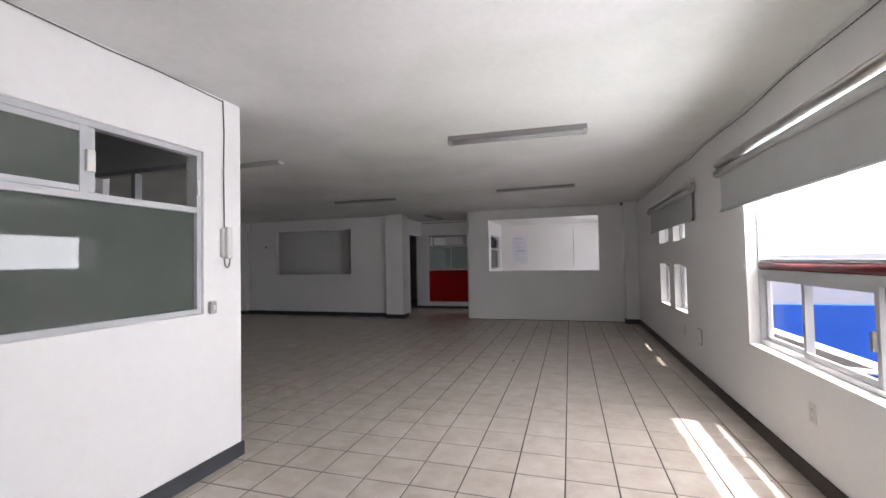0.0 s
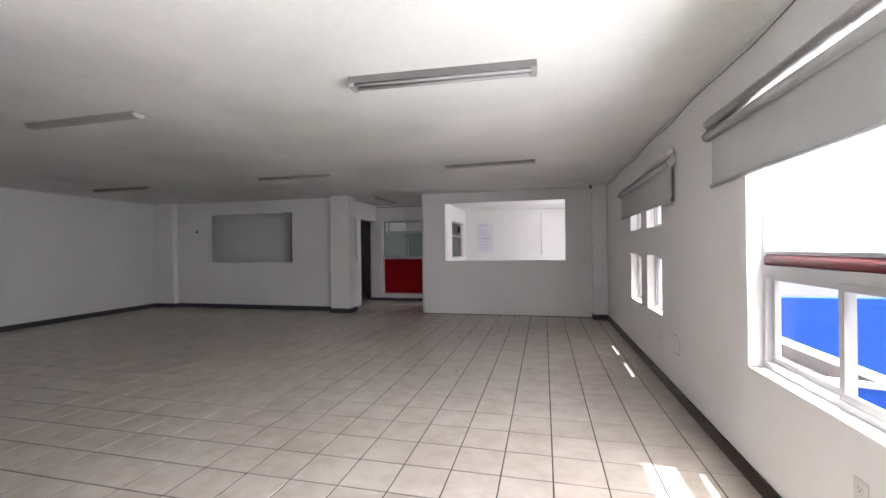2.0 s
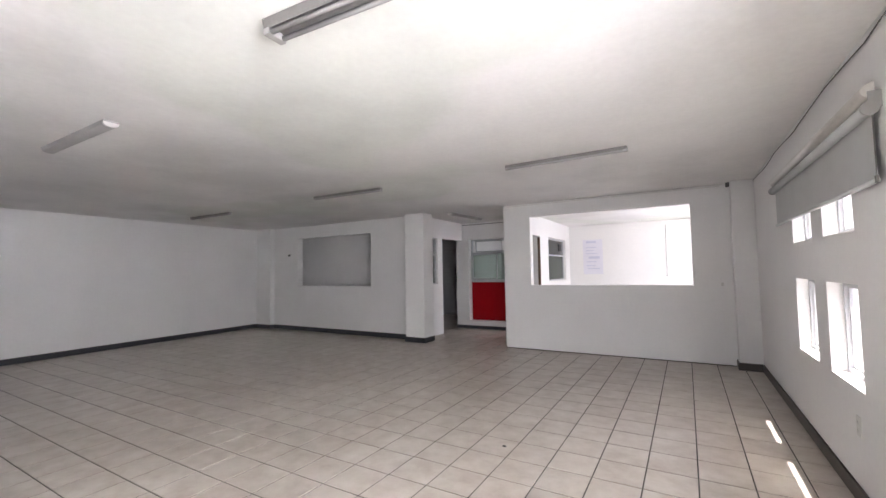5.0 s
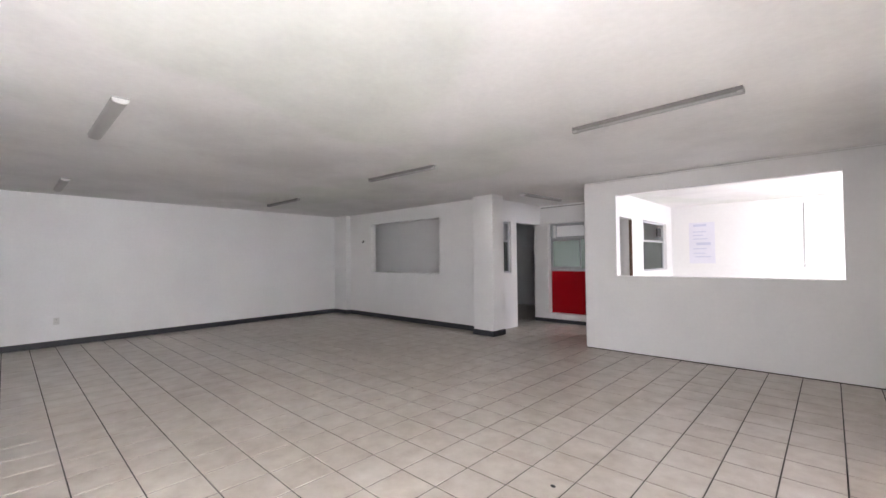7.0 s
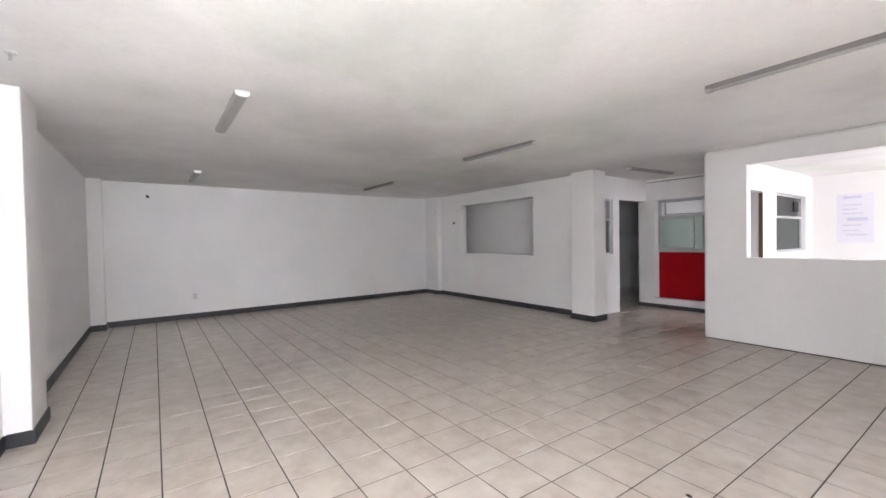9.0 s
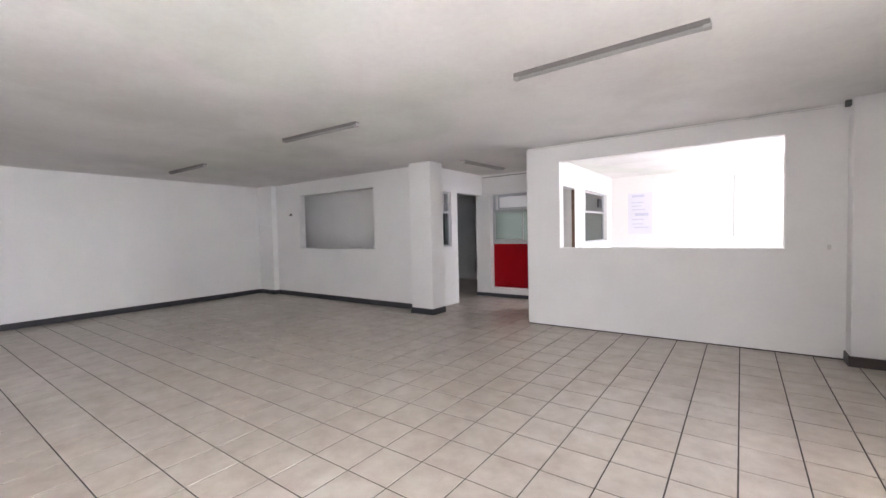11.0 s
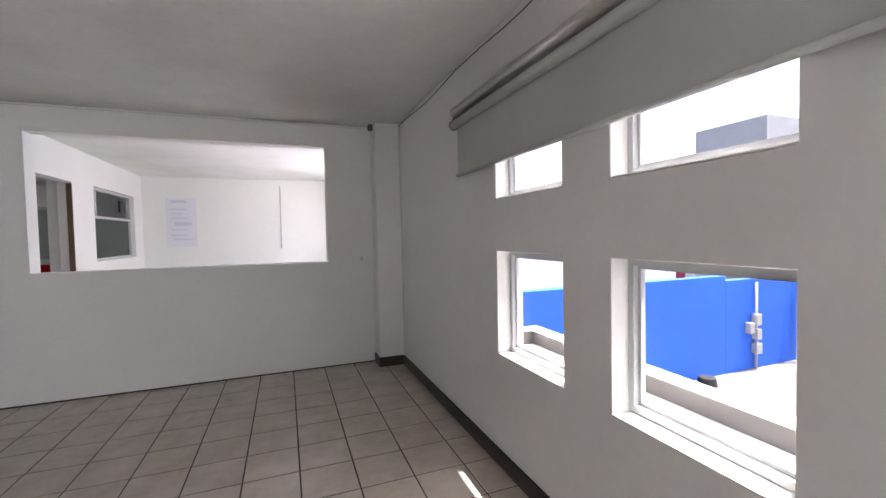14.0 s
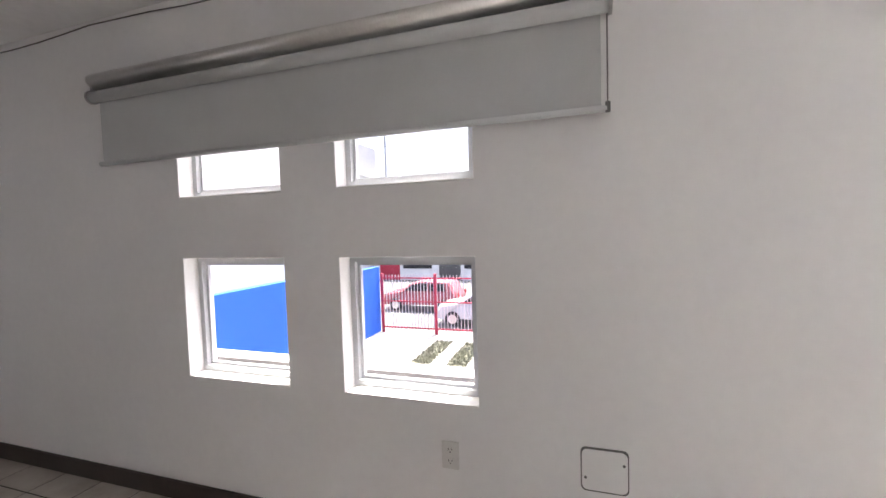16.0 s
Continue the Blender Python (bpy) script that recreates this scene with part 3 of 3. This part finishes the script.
socket_outlet("-x", (XE, 6.785, 0.455), "white double wall outlet below the small windows")
socket_outlet("-x", (XE, 3.97, 0.424), "white double wall outlet below the wide window")
socket_outlet("+x", (-8.712, 4.9, 0.42), "white wall outlet low on the far wall")

t = thing("junction_cover", (0, 0, 0), "painted-over metal junction box cover with dark gaps", "cover plate")
bm = bmesh.new()
soft_plate(bm, 0.166, 0.166, 0.004)
part("dark_gap", bm, CABLE, t, "dark gap round the cover")
bm = bmesh.new()
soft_plate(bm, 0.157, 0.153, 0.007)
part("cover", bm, WALL, t)
for u, v in ((-0.066, -0.03), (0.066, 0.03)):
    bm = bmesh.new()
    rod(bm, (u, v, 0.0072), (u, v, 0.0095), 0.005, 10)
    part("screw", bm, CABLE, t, "dark screw")
wall_frame(t, "-x", (XE, 6.195, 0.48))

t = thing("light_switch", (0, 0, 0), "white light switch plate by the pilaster", "switch")
bm = bmesh.new()
plate(bm, 0.073, 0.115, 0.006, 0.002)
part("cover_plate", bm, WALL, t)
bm = bmesh.new()
plate(bm, 0.03, 0.05, 0.01, 0.003)
part("rocker", bm, PLASTIC, t)
wall_frame(t, "-y", (1.175, YA, 1.13))

t = thing("intercom_handset", (0, 0, 0), "white wall intercom with a hanging handset", "intercom")
bm = bmesh.new()
plate(bm, 0.075, 0.2, 0.03, 0.01)
part("base", bm, PLASTIC, t)
bm = bmesh.new()
box(bm, -0.024, 0.024, -0.11, 0.11, 0.031, 0.06)
rounded(bm, 0.011, 3)
part("handset", bm, PLASTIC, t, "slim white handset")
bm = bmesh.new()
last = None
for i in range(17):
    a = math.pi * i / 16
    p = Vector((-0.024 * math.cos(a) + 0.0, -0.1 - 0.07 * math.sin(a) ** 0.7, 0.03))
    if last is not None:
        rod(bm, last, p, 0.006, 8)
    last = p
part("cord", bm, GREY_PLASTIC, t, "grey coiled cord", True)
wall_frame(t, "+x", (-2.1, 3.265, 1.525))

t = thing("door_buzzer", (0, 0, 0), "small rounded grey button box beside the window", "button")
bm = bmesh.new()
plate(bm, 0.05, 0.085, 0.03, 0.012)
part("box", bm, GREY_PLASTIC, t)
bm = bmesh.new()
plate(bm, 0.02, 0.03, 0.034, 0.004)
part("button", bm, PLASTIC, t)
wall_frame(t, "+x", (-2.1, 3.155, 1.09))


def cable(name, points, r, material, label, category="cable"):
    bm = bmesh.new()
    for a, b in zip(points, points[1:]):
        rod(bm, a, b, r, 6)
    return tagged(part(name, bm, material), label, category)


rnd = random.Random(4)
pts = [(XE - 0.006 - 0.004 * rnd.random(), -2.5 + 0.22 * i, 2.498 + 0.012 * math.sin(i * 0.9) + 0.008 * rnd.random()) for i in range(59)]
cable("ceiling_cable", pts, 0.0035, CABLE, "thin grey cable tacked along the wall's top")
pts = [(-2.094, -2.5 + 0.25 * i, 2.528 - 0.004 * (i % 3)) for i in range(24)] + [(-2.094, 3.255, 2.525), (-2.093, 3.264, 2.3), (-2.094, 3.26, 2.0), (-2.093, 3.264, 1.63)]
cable("intercom_cable", pts, 0.0045, CABLE, "thin grey cable running down to the intercom")
cable("floor_wire", [(-4.62 + 0.06 * i, 10.06 + 0.02 * math.sin(i * 0.8) + (0.0 if i < 10 else 0.012 * (i - 10)), 0.005) for i in range(17)], 0.004, PLASTIC, "thin white wire lying on the floor by the pillar")
cable("pull_cord", [(0.345, YN - 0.012, 2.42), (0.34, YN - 0.012, 1.8), (0.338, YN - 0.012, 1.2)], 0.004, CABLE, "thin cord hanging on the bright room's wall")
tagged(box_part("cord_weight", (0.326, 0.35, YN - 0.02, YN - 0.002, 1.165, 1.2), GREY_PLASTIC, None, "", 0.004), "small grey weight at the cord's end", "weight")
rnd = random.Random(9)
pts = [(-2.0 + 0.2 * i, YA - 0.006, 2.517 + 0.005 * rnd.random()) for i in range(17)]
cable("ceiling_cable", pts, 0.004, PLASTIC, "thin pale cable along the partition's top")
cable("ceiling_cable", [(-3.95 + 0.2 * i, 12.444, 2.49 + 0.004 * (i % 2)) for i in range(10)], 0.007, CABLE, "dark cable along the corridor's end wall")
bm = bmesh.new()
box(bm, 1.26, 1.305, 10.36, 10.42, 2.48, 2.539)
rounded(bm, 0.008)
tagged(part("cable_box", bm, CABLE), "small dark box where the cable turns at the pilaster", "junction box")


def hook(face, at, label):
    t = thing("wall_hook", (0, 0, 0), label, "hook")
    bm = bmesh.new()
    plate(bm, 0.04, 0.05, 0.02, 0.006)
    part("base", bm, CABLE, t)
    bm = bmesh.new()
    rod(bm, (0.0, 0.0, 0.02), (0.02, -0.02, 0.06), 0.012, 10, 0.016)
    part("arm", bm, BLACK, t, "dark stub")
    wall_frame(t, face, at)


hook("-y", (-7.84, YB, 1.85), "small dark bracket remaining on the white wall")
hook("+x", (-8.675, 4.2, 2.3), "small dark bracket high on the far wall")
t = thing("ceiling_hook", (-2.9, 3.62, H), "small pale hook in the ceiling", "hook")
bm = bmesh.new()
rod(bm, (0, 0, 0), (0, 0, -0.012), 0.03, 14)
part("rose", bm, PLASTIC, t)
bm = bmesh.new()
last = None
for i in range(13):
    a = -1.2 + 4.6 * i / 12
    p = Vector((0.022 * math.cos(a), 0, -0.035 + 0.022 * math.sin(a)))
    if last is not None:
        rod(bm, last, p, 0.004, 8)
    last = p
part("ring", bm, GREY_PLASTIC, t, "", True)
bm = bmesh.new()
bmesh.ops.create_icosphere(bm, subdivisions=2, radius=0.014)
for v in bm.verts:
    v.co = Vector((v.co.x * 1.5, v.co.y, v.co.z * 0.5 + 0.007)) * (0.85 + 0.3 * noise.noise(v.co * 60))
tagged(part("debris", bm, BLACK), "small dark crumb on the tiled floor", "debris").location = (-0.548, 6.59, 0.0)

# poster in the bright room: unreadable lines become bars
t = thing("wall_poster", (0, 0, 0), "pale lilac paper poster taped to the white wall", "poster")
bm = bmesh.new()
box(bm, -1.64, -1.14, YN - 0.004, YN - 0.001, 1.23, 2.15)
part("sheet", bm, PAPER, t)
for z0, z1, x0, x1 in ((2.06, 2.11, -1.55, -1.30), (1.93, 1.95, -1.56, -1.3), (1.85, 1.87, -1.56, -1.36), (1.77, 1.79, -1.56, -1.28), (1.64, 1.70, -1.5, -1.22), (1.55, 1.57, -1.56, -1.3), (1.45, 1.47, -1.56, -1.33), (1.37, 1.39, -1.52, -1.22)):
    bm = bmesh.new()
    box(bm, x0, x1, YN - 0.006, YN - 0.0045, z0, z1)
    part("text_line", bm, INK, t, "blurred line of print")

# bare wooden jamb in the bright room's doorway
t = box_part("trim", (-2.055, -1.998, 12.365, 12.379, 0.85, 2.09), WOOD, None, "", 0.003)
tagged(t, "bare brown wooden strip on the doorway's jamb", "trim", kind="structure")


# ---- yard things ----
for n, (y0, y1) in enumerate(((9.35, 9.95), (10.45, 11.05))):
    rnd = random.Random(20 + n)
    bm = bmesh.new()
    for i in range(900):
        x, y = rnd.uniform(11.2, 13.6), rnd.uniform(y0, y1)
        h, a = rnd.uniform(0.03, 0.1), rnd.uniform(0, 6.3)
        p = Vector((x, y, ZG))
        d = Vector((math.cos(a), math.sin(a), 0)) * 0.03
        bm.faces.new([bm.verts.new(p - d), bm.verts.new(p + d), bm.verts.new(p + Vector((rnd.uniform(-0.03, 0.03), rnd.uniform(-0.03, 0.03), h)))])
    me = bpy.data.meshes.new("grass_strip")
    bm.to_mesh(me)
    bm.free()
    me.materials.append(GRASS)
    tagged(new("grass_strip", me), "dry grass strip between concrete tracks", "grass", kind="stuff")
    tagged(box_part("soil_strip", (11.2, 13.6, y0, y1, ZG + 0.001, ZG + 0.006), GRASS), "dry soil strip in the concrete yard", "soil", kind="structure")

FX = 14.5
t = thing("fence", (FX, 0, ZG), "tall red iron fence with thin upright bars", "fence")
for y in [13.55 - 2.2 * i for i in range(10)]:
    box_part("post", (-0.05, 0.05, y - 0.05, y + 0.05, 0, 2.3), RED_IRON, t, "red square post")
for z in (0.18, 1.2, 2.1):
    box_part("rail", (-0.02, 0.02, -6.3, 13.55, z, z + 0.05), RED_IRON, t)
bm = bmesh.new()
box(bm, -0.011, 0.011, -0.011, 0.011, 0.05, 2.25)
bar_mesh = mesh_of("bar", bm, surface("pale_iron_paint", (0.72, 0.62, 0.62), 0.5, 0.15, 2.0, 30, 0.1))
for i in range(150):
    o = new("bar", bar_mesh)
    o.parent = t
    o.location = (0, 13.5 - 0.13 * i, 0)

t = thing("electric_meter", (12.65, 13.7, ZG), "grey electric meters with conduit on the blue wall", "meter")
for dx, z, w, h in ((0, 1.25, 0.22, 0.32), (-0.28, 1.05, 0.18, 0.3), (0.02, 0.85, 0.2, 0.3), (0.02, 0.45, 0.24, 0.3)):
    box_part("meter_box", (dx - w / 2, dx + w / 2, -0.16, 0, z, z + h), GREY_PLASTIC, t, "", 0.02)
bm = bmesh.new()
rod(bm, (0.02, -0.06, 0), (0.02, -0.06, 2.45), 0.035, 12)
part("conduit", bm, GREY_PLASTIC, t, "", True)
bm = bmesh.new()
bmesh.ops.create_cone(bm, cap_ends=True, segments=18, radius1=0.24, radius2=0.2, depth=0.22, matrix=Matrix.Translation((0, 0, 0.11)))
rounded(bm, 0.03)
tagged(part("bucket", bm, BLACK), "black rubber bucket by the blue wall", "bucket").location = (10.3, 13.33, ZG)


def parked_car(at, paint, label):
    """A small hatchback, nose towards +y."""
    t = thing("car", at, label, "car", "parked cars")
    bm = bmesh.new()
    side = ((-1.95, 0.35), (-1.98, 0.75), (-1.85, 0.95), (-1.55, 1.42), (-0.2, 1.48), (0.35, 1.38), (0.95, 0.98), (1.8, 0.82), (1.95, 0.6), (1.93, 0.3))
    rings = []
    for x, k in ((-0.82, 0.93), (-0.7, 1.0), (0.7, 1.0), (0.82, 0.93)):
        rings.append([bm.verts.new((x * (1.0 if z < 1.0 else 0.86), y * k, z if k == 1.0 else 0.3 + (z - 0.3) * 0.96)) for y, z in side])
    for a, b in zip(rings, rings[1:]):
        for i in range(len(side)):
            j = (i + 1) % len(side)
            bm.faces.new((a[i], a[j], b[j], b[i]))
    bm.faces.new(rings[0])
    bm.faces.new(rings[-1])
    part("body", bm, paint, t)
    for s in (-1, 1):
        for y0, y1, y2, y3 in ((-1.4, -0.55, -0.55, -1.3), (-0.45, 0.75, 0.25, -0.45)):
            bm = bmesh.new()
            vs = [bm.verts.new((s * (0.835 if z < 1.1 else 0.74), y, z)) for y, z in ((y0, 1.0), (y1, 1.0), (y2, 1.32), (y3, 1.36))]
            bm.faces.new(vs)
            bmesh.ops.solidify(bm, geom=list(bm.faces), thickness=0.01)
            part("side_window", bm, BLACK, t, "dark glass")
        for y in (-1.25, 1.2):
            bm = bmesh.new()
            rod(bm, (s * 0.68, y, 0.31), (s * 0.86, y, 0.31), 0.31, 20)
            wheel = part("wheel", bm, BLACK, t)
            bm = bmesh.new()
            rod(bm, (s * 0.861, y, 0.31), (s * 0.87, y, 0.31), 0.19, 14)
            part("rim", bm, ALU, wheel, "metal rim")
        box_part("headlight", (s * 0.62 - 0.14, s * 0.62 + 0.14, 1.86, 1.94, 0.62, 0.76), GLASS, t, "clear headlight", 0.02)
        box_part("tail_light", (s * 0.66 - 0.1, s * 0.66 + 0.1, -1.99, -1.93, 0.72, 0.92), RED, t, "red tail light", 0.02)
    return t


parked_car((16.6, 9.9, ZG), CAR_SILVER, "pale silver hatchback parked behind the fence")
parked_car((19.2, 13.6, ZG), CAR_PAINT, "dark red hatchback parked across the street")
parked_car((19.2, 8.2, ZG), CAR_PAINT, "dark red hatchback parked across the street")

t = thing("far_building", (30, 12, ZG), "low pale building across the street", "building")
box_part("facade", (0, 8, -22, 24, 0, 3.1), EXT, t)
box_part("roof", (-0.15, 8.1, -22.1, 24.1, 3.101, 3.3), CONCRETE, t)
for i in range(9):
    box_part("window", (-0.05, 0.05, -20 + 5 * i, -17.6 + 5 * i, 0.9, 2.3), BLACK, t, "dark window")
    box_part("shutter", (-0.06, 0.03, -17.3 + 5 * i, -15.6 + 5 * i, 0.0, 2.3), RED_IRON if i % 2 else GREY_RENDER, t, "painted shutter")

t = thing("antenna_mast", (30.8, 21.0, ZG + 3.3), "thin lattice antenna mast on a far roof", "antenna")
bm = bmesh.new()
rod(bm, (0, 0, 0), (0, 0, 10.9), 0.09, 8)
part("pole", bm, TANK, t)
for z, w in ((7.4, 0.6), (8.5, 0.5), (9.6, 0.8), (10.4, 0.4)):
    bm = bmesh.new()
    rod(bm, (0, -w, z), (0, w, z + 0.1), 0.04, 6)
    part("arm", bm, TANK, t)
t = thing("water_tank", (27.0, 24.0, ZG), "grey box building top with a ledge far off", "building")
box_part("block", (0, 4, -2, 2.5, 0, 10.6), TANK, t)
box_part("ledge", (-0.2, 4.2, -2.3, 2.8, 8.2, 8.5), EXT, t)

# ---- floor tiles ----
PITCH_X, PITCH_Y, HALF = 0.3065, 0.3068, 0.1490


def tile_faces(x0, x1, y0, y1):
    e = 0.003
    lo = [(x0, y0, -0.005), (x1, y0, -0.005), (x1, y1, -0.005), (x0, y1, -0.005)]
    mid = [(x0, y0, -0.002), (x1, y0, -0.002), (x1, y1, -0.002), (x0, y1, -0.002)]
    hi = [(x0 + e, y0 + e, 0), (x1 - e, y0 + e, 0), (x1 - e, y1 - e, 0), (x0 + e, y1 - e, 0)]
    faces = [(8, 9, 10, 11)]
    for i in range(4):
        j = (i + 1) % 4
        faces += [(i, j, 4 + j, 4 + i), (4 + i, 4 + j, 8 + j, 8 + i)]
    return lo + mid + hi, faces


vs, fs = tile_faces(-HALF, HALF, -HALF, HALF)
tile_mesh = bpy.data.meshes.new("tile")
tile_mesh.from_pydata(vs, [], fs)
tile_mesh.materials.append(TILE)
all_v, all_f = [], []
for i in range(-32, 4):
    for j in range(-38, 22):
        cx, cy = 0.45 + PITCH_X * (i + 0.5), 8.265 + PITCH_Y * (j + 0.5)
        x0, x1, y0, y1 = max(cx - HALF, XW), min(cx + HALF, XE), max(cy - HALF, YS), min(cy + HALF, YN)
        if x1 - x0 < 0.02 or y1 - y0 < 0.02:
            continue
        whole = x1 - x0 > 2 * HALF - 1e-6 and y1 - y0 > 2 * HALF - 1e-6
        if whole and -2.1 < cx and 3.2 < cy < 10.4:
            o = new("tile", tile_mesh)
            o.location = (cx, cy, 0)
            o.parent = floor
        else:
            vs, fs = tile_faces(x0, x1, y0, y1)
            n = len(all_v)
            all_v += vs
            all_f += [tuple(n + k for k in f) for f in fs]
me = bpy.data.meshes.new("tiles")
me.from_pydata(all_v, [], all_f)
me.materials.append(TILE)
rest = new("tiles", me)
rest.parent = floor
tagged(rest, "beige mottled ceramic floor tiles", "", kind="stuff")
